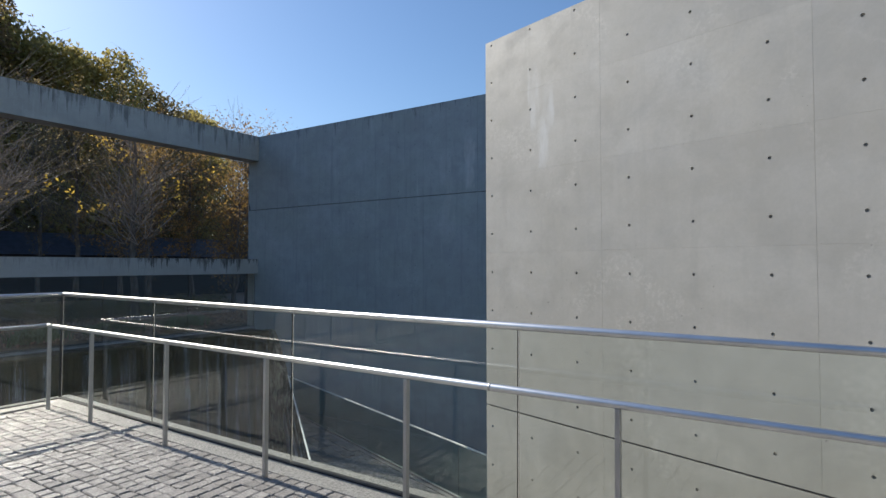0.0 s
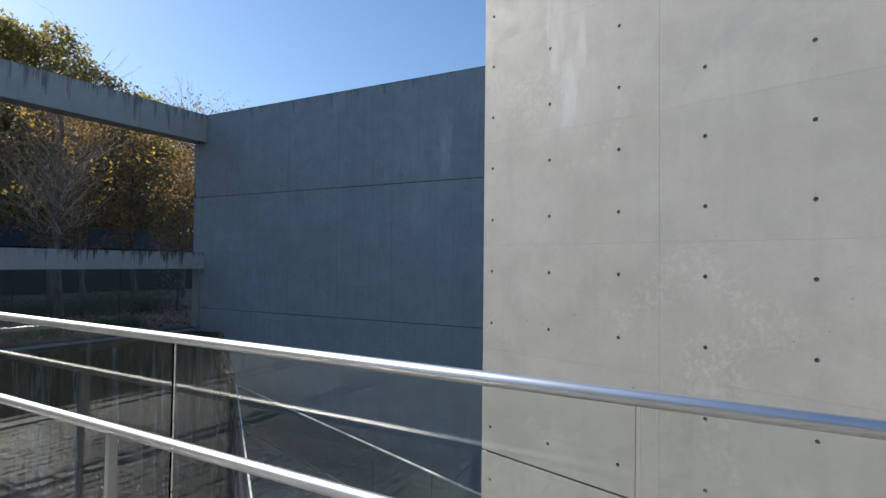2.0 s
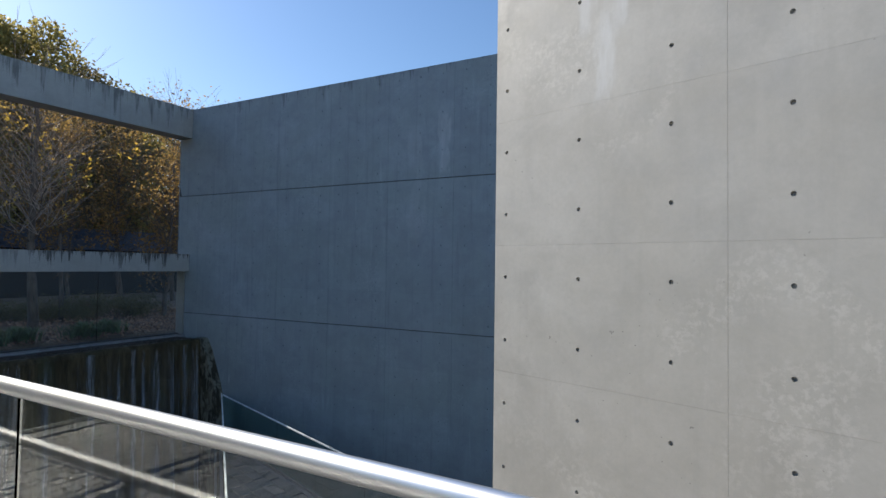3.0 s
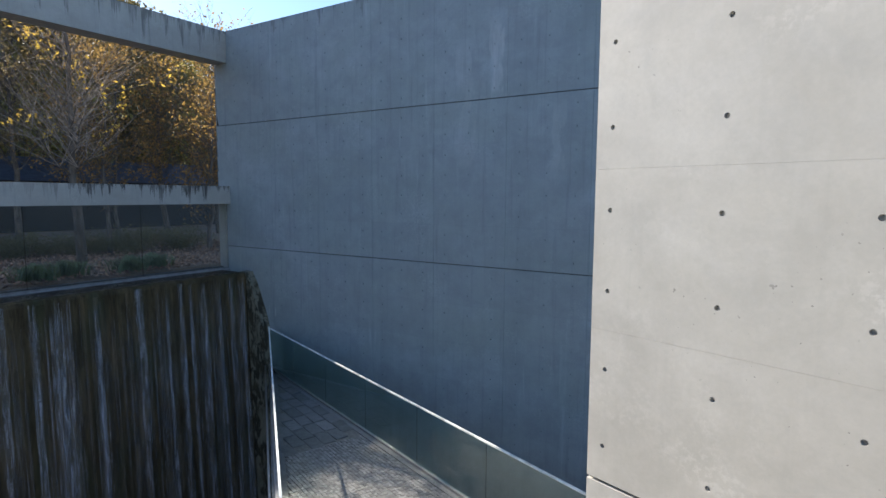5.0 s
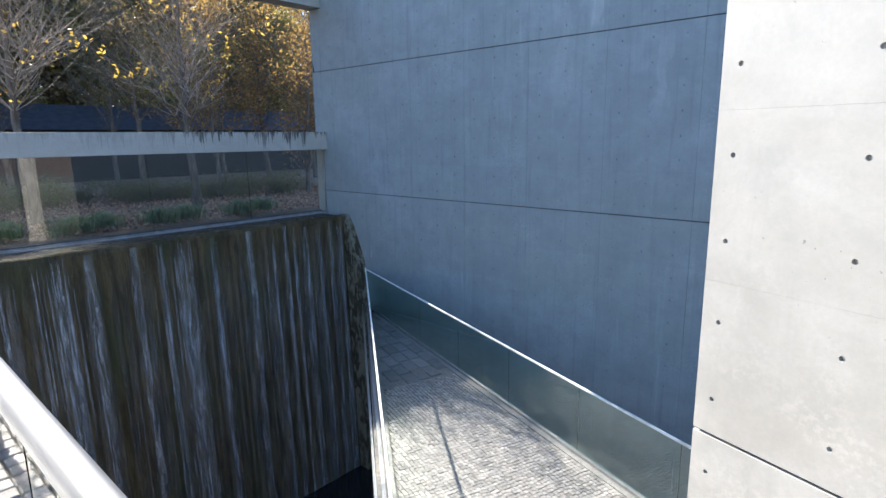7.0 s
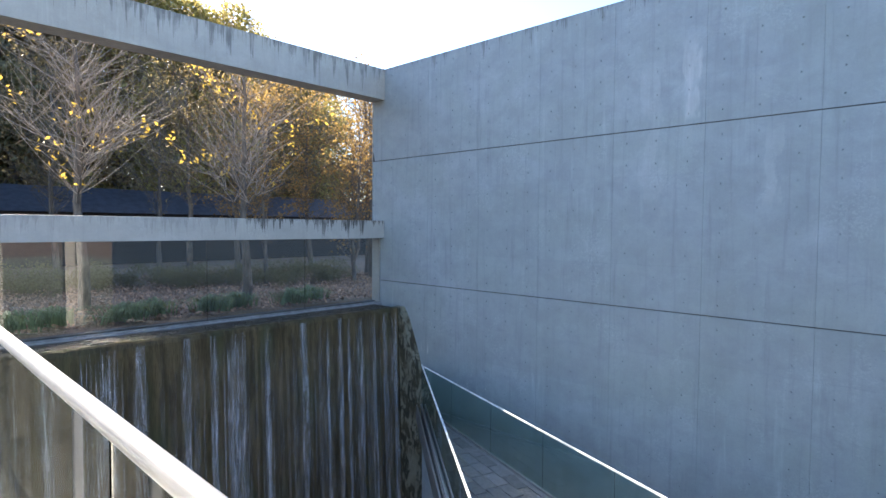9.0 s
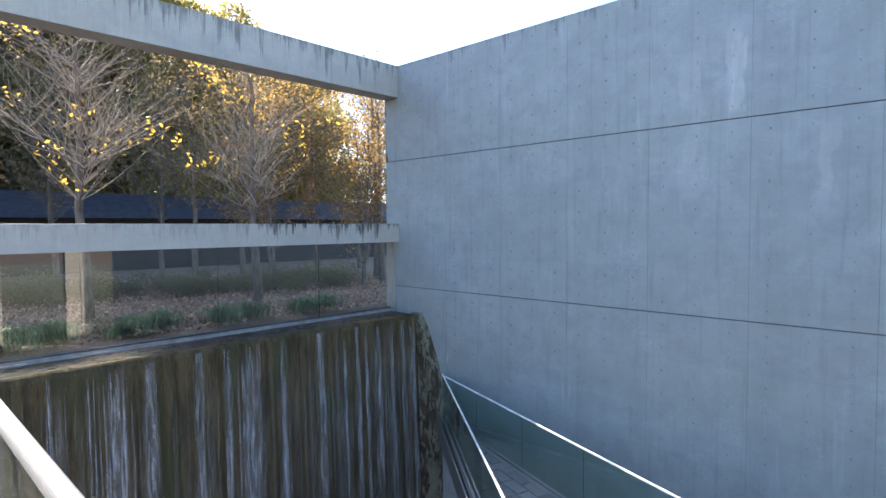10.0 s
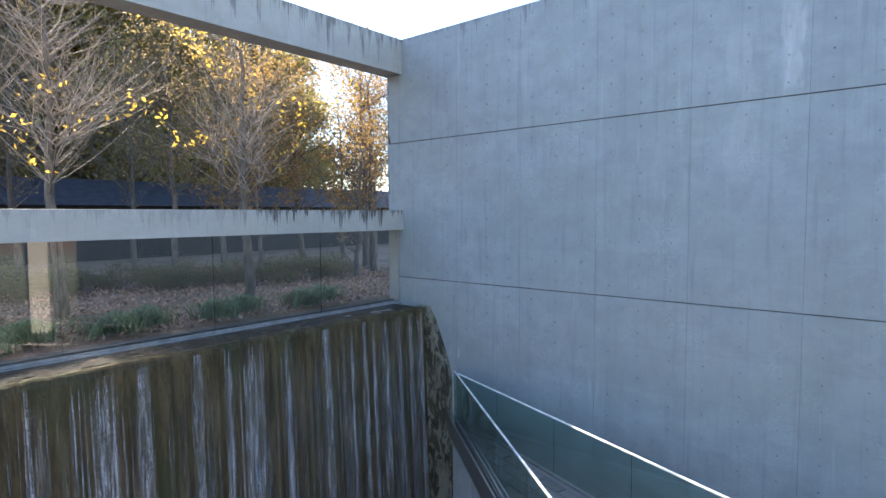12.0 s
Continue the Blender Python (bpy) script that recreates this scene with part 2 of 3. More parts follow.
M_BROWN = leafy("dry_brown_leaves", (0.13, 0.075, 0.05), (0.50, 0.32, 0.22), 0.05)
M_ROOF = plain("blue_grey_slate_roof", (0.08, 0.087, 0.108), 0.5, 3)
M_TIMBER = plain("dark_timber_wall", (0.03, 0.028, 0.028), 0.8, 4)

# ---- building helpers ----


def base_of(ob):
    m = Matrix.Identity(4)
    while ob:
        m = ob.matrix_basis @ m
        ob = ob.parent
    return m


def mesh_of(name, bm, material):
    me = bpy.data.meshes.new(name)
    bm.to_mesh(me)
    bm.free()
    me.materials.append(material)
    return me


def part(name, bm, material, parent, label=""):
    """Link a bmesh, in world metres, as one mesh under a thing or a part."""
    if parent:
        bm.transform(base_of(parent).inverted())
    ob = new(name, mesh_of(name, bm, material))
    ob.parent = parent
    return tagged(ob, label)


def thing(name, at, label, category, group="", kind=""):
    ob = new(name)
    ob.empty_display_size = 0.1
    ob.matrix_basis = Matrix.Translation(at)
    return tagged(ob, label, category, group, kind)


def structure(name, bm, material, label, category=""):
    ob = new(name, mesh_of(name, bm, material))
    return tagged(ob, label, category, kind="structure")


def box(x0, x1, y0, y1, z0, z1, bevel=0.0, bm=None, m=None):
    bm = bm or bmesh.new()
    g = bmesh.ops.create_cube(bm, size=1)["verts"]
    bmesh.ops.transform(bm, matrix=Matrix.LocRotScale(((x0 + x1) / 2, (y0 + y1) / 2, (z0 + z1) / 2), None, (x1 - x0, y1 - y0, z1 - z0)), verts=g)
    if bevel:
        bmesh.ops.bevel(bm, geom=list({e for v in g for e in v.link_edges}), offset=bevel, segments=2, affect="EDGES", profile=0.7)
    if m:
        bm.transform(m)
    return bm


def prism(outline, z0, z1):
    """A slab with the plan outline (x, y)."""
    bm = bmesh.new()
    lo = [bm.verts.new((x, y, z0)) for x, y in outline]
    hi = [bm.verts.new((x, y, z1)) for x, y in outline]
    bm.faces.new(hi)
    bm.faces.new(lo[::-1])
    n = len(lo)
    for i in range(n):
        bm.faces.new((lo[i], lo[(i + 1) % n], hi[(i + 1) % n], hi[i]))
    bmesh.ops.recalc_face_normals(bm, faces=bm.faces[:])
    return bm


def tube(points, r, sides=16, bm=None):
    """A round bar along points with closed ends; r is one radius or one a point."""
    bm = bm or bmesh.new()
    pts = [Vector(p) for p in points]
    rs = r if isinstance(r, (list, tuple)) else [r] * len(pts)
    rings = []
    for i, p in enumerate(pts):
        d = (pts[min(i + 1, len(pts) - 1)] - pts[max(i - 1, 0)]).normalized()
        u = d.cross(Vector((0, 0, 1)) if abs(d.z) < 0.9 else Vector((1, 0, 0))).normalized()
        v = d.cross(u)
        rings.append([bm.verts.new(p + rs[i] * (math.cos(a) * u + math.sin(a) * v)) for a in (2 * math.pi * k / sides for k in range(sides))])
    for a, b in zip(rings, rings[1:]):
        for k in range(sides):
            f = bm.faces.new((a[k], a[(k + 1) % sides], b[(k + 1) % sides], b[k]))
            f.smooth = True
    bm.faces.new(rings[0][::-1])
    bm.faces.new(rings[-1])
    return bm


def panel_mesh(name, material, xs, hx, zs, hz, hole=0.016, depth=0.022, thick=0.025, gap=0.001, gap_lo=0.0004):
    """A concrete panel with recessed tie holes. Front at y = 0, facing -y; xs, zs: cell borders; hx, hz: a hole in each cell."""
    verts, faces = [], []

    def add(*p):
        verts.append(p)
        return len(verts) - 1

    n = 12
    x_lo, x_hi, z_lo, z_hi = xs[0] + gap, xs[-1] - gap, zs[0] + gap_lo, zs[-1] - 0.0003
    cx = [x_lo, *xs[1:-1], x_hi]
    cz = [z_lo, *zs[1:-1], z_hi]
    for i in range(len(hx)):
        for j in range(len(hz)):
            x0, x1, z0, z1, c, d = cx[i], cx[i + 1], cz[j], cz[j + 1], hx[i], hz[j]
            sq, ci, bk = [], [], []
            for k in range(n):
                a = math.pi / 4 + 2 * math.pi * k / n
                ca, sa = math.cos(a), math.sin(a)
                q = min(((x1 - c) if ca > 0 else (c - x0)) / max(abs(ca), 1e-6), ((z1 - d) if sa > 0 else (d - z0)) / max(abs(sa), 1e-6))
                sq.append(add(c + q * ca, 0, d + q * sa))
                ci.append(add(c + hole * ca, 0, d + hole * sa))
                bk.append(add(c + hole * 0.85 * ca, depth, d + hole * 0.85 * sa))
            corner = [add(x1, 0, z1), add(x0, 0, z1), add(x0, 0, z0), add(x1, 0, z0)]
            for k in range(n):
                k2 = (k + 1) % n
                faces.append((sq[k], ci[k], ci[k2], sq[k2]))
                faces.append((ci[k], bk[k], bk[k2], ci[k2]))
                pa, pb = verts[sq[k]], verts[sq[k2]]
                if abs(pa[0] - pb[0]) > 1e-6 and abs(pa[2] - pb[2]) > 1e-6:
                    near = min(corner, key=lambda v: (verts[v][0] - (pa[0] + pb[0]) / 2) ** 2 + (verts[v][2] - (pa[2] + pb[2]) / 2) ** 2)
                    faces.append((sq[k], sq[k2], near))
            faces.append(tuple(bk[::-1]))
    o = [add(x_lo, 0, z_lo), add(x_hi, 0, z_lo), add(x_hi, 0, z_hi), add(x_lo, 0, z_hi)]
    b = [add(x_lo, thick, z_lo), add(x_hi, thick, z_lo), add(x_hi, thick, z_hi), add(x_lo, thick, z_hi)]
    for k in range(4):
        faces.append((o[k], b[k], b[(k + 1) % 4], o[(k + 1) % 4]))
    me = bpy.data.meshes.new(name)
    me.from_pydata(verts, [], faces)
    bm = bmesh.new()
    bm.from_mesh(me)
    bmesh.ops.remove_doubles(bm, verts=bm.verts[:], dist=1e-5)
    bmesh.ops.recalc_face_normals(bm, faces=bm.faces[:])
    bm.to_mesh(me)
    bm.free()
    me.materials.append(material)
    return me


def panel_wall(core, material, place, columns, rows, deep, gap=0.0008, hole=0.0165):
    """Clad a wall's core in panels, one object each, alike ones on one mesh. columns: (x0, x1, holes); rows: (z0, z1, holes)."""
    made = {}
    for x0, x1, hx in columns:
        for z0, z1, hz in rows:
            is_deep = any(abs(z0 - d) < 0.05 for d in deep)
            key = (round(x1 - x0, 3), round(z1 - z0, 3), tuple(round(h - x0, 3) for h in hx), tuple(round(h - z0, 3) for h in hz), is_deep)
            if key not in made:
                lx, lz = [h - x0 for h in hx], [h - z0 for h in hz]
                xs = [0, *[(a + b) / 2 for a, b in zip(lx, lx[1:])], x1 - x0]
                zs = [0, *[(a + b) / 2 for a, b in zip(lz, lz[1:])], z1 - z0]
                made[key] = panel_mesh("panel", material, xs, lx, zs, lz, hole, gap=gap, gap_lo=0.02 if is_deep else 0.0004)
            ob = new("panel", made[key])
            ob.parent = core
            ob.matrix_basis = place @ Matrix.Translation((x0, 0, z0))

# ---- the large structure ----
TOP, FALL_Y0 = 6.125, -9.0

# the long concrete wall on the north side, clad in panels
wall_north = structure("wall_north", box(-16.87, 9.0, 13.625, 14.05, -9.0, TOP - 0.004), M_CORE, "tall fair-faced concrete wall in blue shade", "wall")
cols = [(-16.87 if k == 0 else -16.3 + 1.8 * k, -14.5 + 1.8 * k, [-16.3 + 1.8 * k + o for o in (0.3, 0.9, 1.5)]) for k in range(14)]
rows = []
for k in range(-10, 7):
    z0 = -0.065 + 0.8845 * k
    z1 = min(z0 + 0.8845, TOP)
    rows.append((z0, z1, [z0 + 0.221, z0 + 0.66]))
panel_wall(wall_north, M_SHADED, pose(0, 13.6, 0), cols, rows, (-0.065, 3.473), 0.0015, 0.0158)
part("wall_end", box(-16.878, -16.871, 13.601, 14.05, -0.6, TOP - 0.002), M_SHADED, wall_north)
part("coping", box(-16.87, 9.0, 13.602, 14.05, TOP - 0.003, TOP + 0.004), M_SHADED, wall_north)

# the sunlit wall that stands askew in front of it
LIT = pose(-3.052, 6.206, -0.006, 0, 0, -17.7)
LIT_TOP = 4.15
core = box(0.004, 10.0, 0.025, 0.40, -3.2, LIT_TOP - 0.004, m=LIT)
wall_oblique = structure("wall_oblique", core, M_CORE, "sunlit pale fair-faced concrete wall with tie holes", "wall")
cols = [(0.0, 1.615, [0.1, 0.706, 1.312])] + [(1.615 + 1.818 * k, 3.433 + 1.818 * k, [1.918 + 1.818 * k, 2.524 + 1.818 * k, 3.13 + 1.818 * k]) for k in range(5)]
rows = []
for k in range(-3, 5):
    z0 = -0.175 + 0.9 * k
    z1 = min(z0 + 0.9, LIT_TOP)
    rows.append((z0, z1, [z0 + 0.225, min(z0 + 0.675, z1 - 0.045)]))
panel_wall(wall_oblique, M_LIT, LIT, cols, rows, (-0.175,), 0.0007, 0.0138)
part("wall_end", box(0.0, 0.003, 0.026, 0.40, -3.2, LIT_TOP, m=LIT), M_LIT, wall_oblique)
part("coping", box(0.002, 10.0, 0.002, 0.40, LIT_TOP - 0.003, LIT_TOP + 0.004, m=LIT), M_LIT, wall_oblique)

# a pier behind the sunlit wall, seen only as a reflection in the garden glazing
structure("pier", box(-3.05, -2.6, 8.55, 9.15, -3.2, 3.4, 0.01), M_LIT, "pale concrete pier behind the askew wall", "pier")

# the two beams that frame the garden
structure("beam_upper", box(-16.87, -16.31, -9, 13.597, 5.24, 6.125, 0.012), M_BEAM_UP, "long concrete beam with dark drip stains", "beam")
structure("beam_lower", box(-16.87, -16.31, -9, 13.597, 1.195, 1.71, 0.012), M_BEAM_LOW, "low concrete beam with black drip stains along its top", "beam")

# the deck on which the walk goes
RAIL = pose(-6.55, 3.152, 0.049, 0, 0.43, 0)     # the deck falls gently to the east
structure("deck_block", box(-0.12, 18, -9.0, 0.14, -9.0, -0.03, m=RAIL), M_LIT, "concrete body of the raised deck", "deck")
floor = structure("floor_deck", box(-0.06, 18, -9.0, 0.10, -0.029, -0.012, m=RAIL), M_JOINT, "deck floor paved with small granite setts", "floor")
structure("kerb_deck", box(-0.10, 12.0, -0.19, 0.13, -0.011, 0.02, 0.006, m=RAIL), M_KERB, "pale granite kerb strip under the glass railing", "kerb")
structure("kerb_deck_west", box(-0.10, 0.19, -8.9, -0.195, -0.011, 0.02, 0.006, m=RAIL), M_KERB, "pale granite kerb strip under the glass railing", "kerb")

# an added, unseen plain wall closes the deck behind the walk
structure("wall_south", box(-7.0, 11.0, -6.2, -5.8, -0.02, 4.2), M_LIT, "plain wall added unseen behind the deck", "wall")

# the lower terrace: a wedge between two glass balustrades
N_A, S_A = -19.73, -39.1
N_POSE, S_POSE = pose(-14.5, 13.236, -3.25, 0, 0, N_A), pose(-14.5, 13.383, -3.25, 0, 0, S_A)
TIP = (-14.2, 13.12)


def along(m, x, y):
    v = m @ Vector((x, y, 0))
    return (v.x, v.y)


outline = [TIP, along(S_POSE, 9, -0.1), along(S_POSE, 17, -0.1), (3.5, 2.0), along(N_POSE, 19, 0.1), along(N_POSE, 9, 0.1)]
terrace = structure("floor_terrace", prism(outline, -3.70, -3.262), M_MORTAR, "lower wedge-shaped terrace paved with small setts", "floor")

# the basin, the wall of the waterfall and its wet crest
structure("basin_floor", box(-17, 12, FALL_Y0, 14, -9.3, -9.0), M_POOL, "dark floor of the deep basin", "floor")
structure("water", box(-16, 12, FALL_Y0, 13.62, -8.999, -8.8), M_POOL, "still dark water of the deep basin", "water")


def fall_wall():
    """The wall down which the water runs: rounded lip, slight batter, uneven vertical ribs."""
    rng = random.Random(4)
    prof = [(-16.82, -9.0), (-16.82, -0.79), (-15.67, -0.79), (-15.6, -0.735), (-15.47, -0.73), (-15.41, -0.76), (-15.38, -0.85)]
    prof += [(-15.38 + 0.33 * (k / 12), -0.85 - 8.05 * (k / 12)) for k in range(1, 13)]
    prof.append((-15.05, -9.0))
    bm = bmesh.new()
    rings = []
    y = FALL_Y0
    ys = []
    while y < 13.33:
        ys.append(y)
        y += rng.uniform(0.05, 0.13)
    ys.append(13.34)
    for y in ys:
        off, dz = rng.uniform(-0.008, 0.008), rng.uniform(-0.012, 0.012)
        rings.append([bm.verts.new((x + (off if i > 4 else 0), y, z + (dz if 2 < i < 7 else 0))) for i, (x, z) in enumerate(prof)])
    for a, b in zip(rings, rings[1:]):
        for k in range(len(prof) - 1):
            bm.faces.new((a[k], b[k], b[k + 1], a[k + 1]))
    bm.faces.new(rings[0])
    bm.faces.new(rings[-1][::-1])
    bmesh.ops.recalc_face_normals(bm, faces=bm.faces[:])
    return bm


structure("wall_waterfall", fall_wall(), M_WET, "dark wet mossy wall under the waterfall", "wall")


def buttress():
    bm = bmesh.new()
    prof = [(-15.65, -0.735), (-15.4, -0.745), (-15.2, -1.04), (-15.0, -1.5), (-14.8, -1.98), (-14.69, -2.33), (-14.66, -3.2), (-14.64, -9.0), (-15.65, -9.0)]
    lo = [bm.verts.new((x, 13.345, z)) for x, z in prof]
    hi = [bm.verts.new((x, 13.598, z)) for x, z in prof]
    bm.faces.new(lo)
    bm.faces.new(hi[::-1])
    for i in range(len(prof)):
        j = (i + 1) % len(prof)
        bm.faces.new((lo[i], hi[i], hi[j], lo[j]))
    bmesh.ops.recalc_face_normals(bm, faces=bm.faces[:])
    return bm


def moss_mat():
    m = Mat("mossy_stained_concrete", 0.8).use_world()
    n = m.noise(5, 6, (1, 1, 0.45), 0.7, 0.6)
    col = m.mix(m.ramp(n, 0.44, 0.56), (0.20, 0.19, 0.14), (0.030, 0.026, 0.015))
    m.color(m.mix(m.ramp(m.noise(2, 4), 0.4, 0.7, 0, 0.5), col, (0.09, 0.075, 0.04)))
    return m.bump(n, 0.6, 0.02).m


structure("trim_glazing", box(-16.868, -16.655, -9, 13.596, -1.6, -0.674), M_CORE, "dark concrete upstand under the garden glazing", "trim")
structure("buttress", buttress(), moss_mat(), "mossy brown-stained concrete buttress beside the waterfall", "buttress")

# the garden glazing between crest and lower beam
glazing = thing("garden_window", (-16.48, 5, -0.79), "large glass panes between waterfall crest and beam", "window", kind="structure")
edges = [13.59, 11.0, 8.4, 5.8, 3.2, 0.6, -2.0, -4.6]
for a, b in zip(edges, edges[1:]):
    part("pane", box(-16.488, -16.472, b + 0.006, a - 0.006, -0.73, 1.193), M_GLASS, glazing)
part("window_sill", box(-16.65, -16.43, -9, 13.596, -0.792, -0.735, 0.006), M_SILL, glazing, "grey metal sill")
part("sill_ledge", box(-16.429, -16.385, -9, 13.596, -0.792, -0.752, 0.005), M_SILL, glazing)
part("sill_bead", box(-16.50, -16.46, -9, 13.596, -0.719, -0.685, 0.004), M_SILL, glazing)
part("end_frame", box(-16.80, -16.49, 13.54, 13.597, -0.71, 1.193), M_LIT, glazing, "pale upright strip at the wall")

# ground behind the glazing, one sheet out to the horizon
bm = bmesh.new()
R, hx0, hx1, hy0, hy1 = 900, -16.83, 16, -12, 14.06
g = [[bm.verts.new((x, y, -0.68)) for y in (-R, hy0, hy1, R)] for x in (-R, hx0, hx1, R)]
for i in range(3):
    for j in range(3):
        if (i, j) != (1, 1):
            bm.faces.new((g[i][j], g[i + 1][j], g[i + 1][j + 1], g[i][j + 1]))
ground = structure("ground", bm, M_GROUND, "garden ground covered in fallen brown leaves", "ground")

# ---- the waterfall's running water ----


def strand(y, width, z0, z1, rng, bm):
    """One thin thread of water that wanders a little on its way down."""
    n, prev = 14, None
    ph, sway = rng.uniform(0, 6), rng.uniform(0.004, 0.02)
    for i in range(n + 1):
        u = i / n
        z = z0 + (z1 - z0) * u
        x = -15.38 + 0.33 * (-0.85 - z) / 8.05 + 0.016
        c = y + sway * math.sin(6 * u + ph) + rng.uniform(-0.005, 0.005)
        w = width * rng.uniform(0.65, 1.25) * min(1.0, 0.35 + 3 * u) / 2
        row = [bm.verts.new((x, c - w, z)), bm.verts.new((x + 0.008, c, z)), bm.verts.new((x, c + w, z))]
        if prev:
            for k in (0, 1):
                bm.faces.new((prev[k], prev[k + 1], row[k + 1], row[k])).smooth = True
        prev = row


def bundle(y, width, n, thick, rng, bm, late=0.25):
    """A band of threads that run side by side, densest in its middle."""
    for _ in range(n):
        c = max(-8.9, min(13.3, y + max(-0.55, min(0.55, rng.gauss(0, 0.26))) * width))
        strand(c, rng.uniform(0.4, 1.5) * thick, -0.80 - rng.uniform(0, late), -8.79, rng, bm)


def sheet(y, width, rng):
    """A strong strand: one ridged sheet of water with ragged sides that wanders a little."""
    bm = bmesh.new()
    n, cols, prev, ph = 34, 9, None, rng.uniform(0, 6)
    for i in range(n + 1):
        u = i / n
        z = -0.80 - rng.uniform(0, 0.02) - 7.98 * u
        x = -15.38 + 0.33 * (-0.85 - z) / 8.05 + 0.014
        c = y + 0.03 * math.sin(5 * u + ph)
        lo, hi = -width / 2 * rng.uniform(0.75, 1.15), width / 2 * rng.uniform(0.75, 1.15)
        row = [bm.verts.new((x + 0.014 * math.sin(math.pi * k / (cols - 1)) * rng.uniform(0.5, 1.2), c + lo + (hi - lo) * k / (cols - 1), z)) for k in range(cols)]
        if prev:
            for k in range(cols - 1):
                bm.faces.new((prev[k], prev[k + 1], row[k + 1], row[k])).smooth = True
        prev = row
    return bm


rng = random.Random(11)
waterfall = thing("waterfall", (-15.2, 6, -8.8), "thin white strands of water running down a dark wall", "waterfall")
STRONG = [(7.48, 0.17), (6.58, 0.18), (10.24, 0.20), (11.30, 0.13), (3.9, 0.18), (2.7, 0.16), (1.2, 0.2)]
SPREAD = [(6.02, 0.46), (8.55, 0.55), (9.30, 0.20), (10.92, 0.12), (11.58, 0.10), (11.95, 0.26), (12.43, 0.16), (12.80, 0.16), (13.16, 0.20), (5.02, 0.42), (5.62, 0.22), (8.06, 0.16), (4.3, 0.3), (3.2, 0.5), (2.0, 0.6), (0.4, 0.4)]
for y, w in STRONG:
    part("water_strand", sheet(y, w, rng), M_WATER, waterfall)
threads = bmesh.new()
for y, w in SPREAD:
    bundle(y, w, int((80 if y > 5.9 else 36) * w) + 3, 0.024, rng, threads, 0.45)
tagged(part("stream", threads, M_STREAM, waterfall, "bands of fine white threads"), kind="stuff")
threads = bmesh.new()
for k in range(28):
    bundle(-0.6 + 0.5 * k, 0.75, 13 if k < 20 else 20, 0.020, rng, threads, 0.9)
tagged(part("trickle", threads, M_TRICKLE, waterfall, "faint trickles between the strands"), kind="stuff")
part("crest_water", box(-16.4, -15.65, FALL_Y0, 13.33, -0.785, -0.75), M_CREST, waterfall, "shallow water lying behind the lip")

# ---- railing on the deck ----


def rail_run(name, m, length, joints, posts, label, gap=0.272, x0=0.0, inner0=0.335):
    """Glass with a round rail on top, and a lower round handrail on flat posts before it; m: x along the glass, -y to the deck."""
    base = m @ Vector((length / 2, 0, 0))
    t = thing(name, base, label, "railing", "deck railings")
    part("top_rail", tube([m @ Vector((x, 0, 1.124)) for x in (x0, length * 0.5, length)], 0.021, 24), M_STEEL, t, "brushed stainless steel tube")
    for a, b in zip(joints, joints[1:]):
        g = part("pane", box(a + 0.006, b - 0.006, -0.0075, 0.0075, 0.021, 1.108, m=m), M_GLASS_RAIL, t)
        g.visible_shadow = False
    part("base_channel", box(x0, length, -0.03, 0.03, 0.0, 0.03, 0.003, m=m), M_BLACK, t)
    part("handrail", tube([m @ Vector((x, -gap, 0.835)) for x in (inner0, length * 0.5, length)], 0.0195, 24), M_STEEL, t, "lower stainless steel handrail")
    part("sleeve", tube([m @ Vector((x, -gap, 0.835)) for x in (5.3, 5.312)], 0.0203, 24), M_POST, t)
    for x in posts:
        p = part("post", box(x - 0.012, x + 0.012, -gap - 0.016, -gap + 0.016, -0.011, 0.819, 0.004, m=m), M_POST, t)
        part("base_plate", box(x - 0.035, x + 0.035, -gap - 0.035, -gap + 0.035, -0.0105, -0.004, m=m), M_POST, p)
    return t


rail_run("glass_railing", RAIL, 11.6, [0.012] + [1.74 + 1.8 * k for k in range(6)] + [11.6], [0.365] + [1.2 + 1.19 * k for k in range(9)], "glass railing with two stainless steel tubes on the deck")
WEST = RAIL @ pose(0, 0, 0, 0, 0, -90) @ Matrix.Diagonal((1, -1, 1, 1))
rail_run("glass_railing", WEST, 8.6, [0.012, 1.8, 3.6, 5.4, 7.2, 8.6], [1.45, 2.6, 3.75, 4.9, 6.05, 7.2], "glass railing with two stainless steel tubes on the deck's side", 0.30, inner0=0.25)
corner = thing("corner_post", RAIL @ Vector((0, 0, 0)), "black corner seal of the glass railing", "post")
part("seal", box(-0.012, 0.012, -0.012, 0.012, 0.02, 1.102, m=RAIL), M_BLACK, corner)

# ---- balustrades of the terrace ----


def balustrade(m, length, first, label, start=0.0):
    t = thing("glass_balustrade", m @ Vector((length / 2, 0, -0.012)), label, "balustrade", "terrace balustrades")
    xs = [start] + [x for x in (first + 1.8 * k for k in range(14)) if start + 0.3 < x < length - 0.2] + [length]
    for a, b in zip(xs, xs[1:]):
        part("pane", box(a + 0.002, b - 0.002, -0.009, 0.009, 0.0, 1.085, m=m), M_GLASS_GREEN, t).visible_shadow = False
    part("cap_rail", box(start, length, -0.016, 0.016, 1.086, 1.112, 0.004, m=m), M_EDGE, t, "thin bright metal cap")
    part("base_channel", box(start, length, -0.035, 0.035, -0.011, 0.05, 0.004, m=m), M_POST, t)
    return t


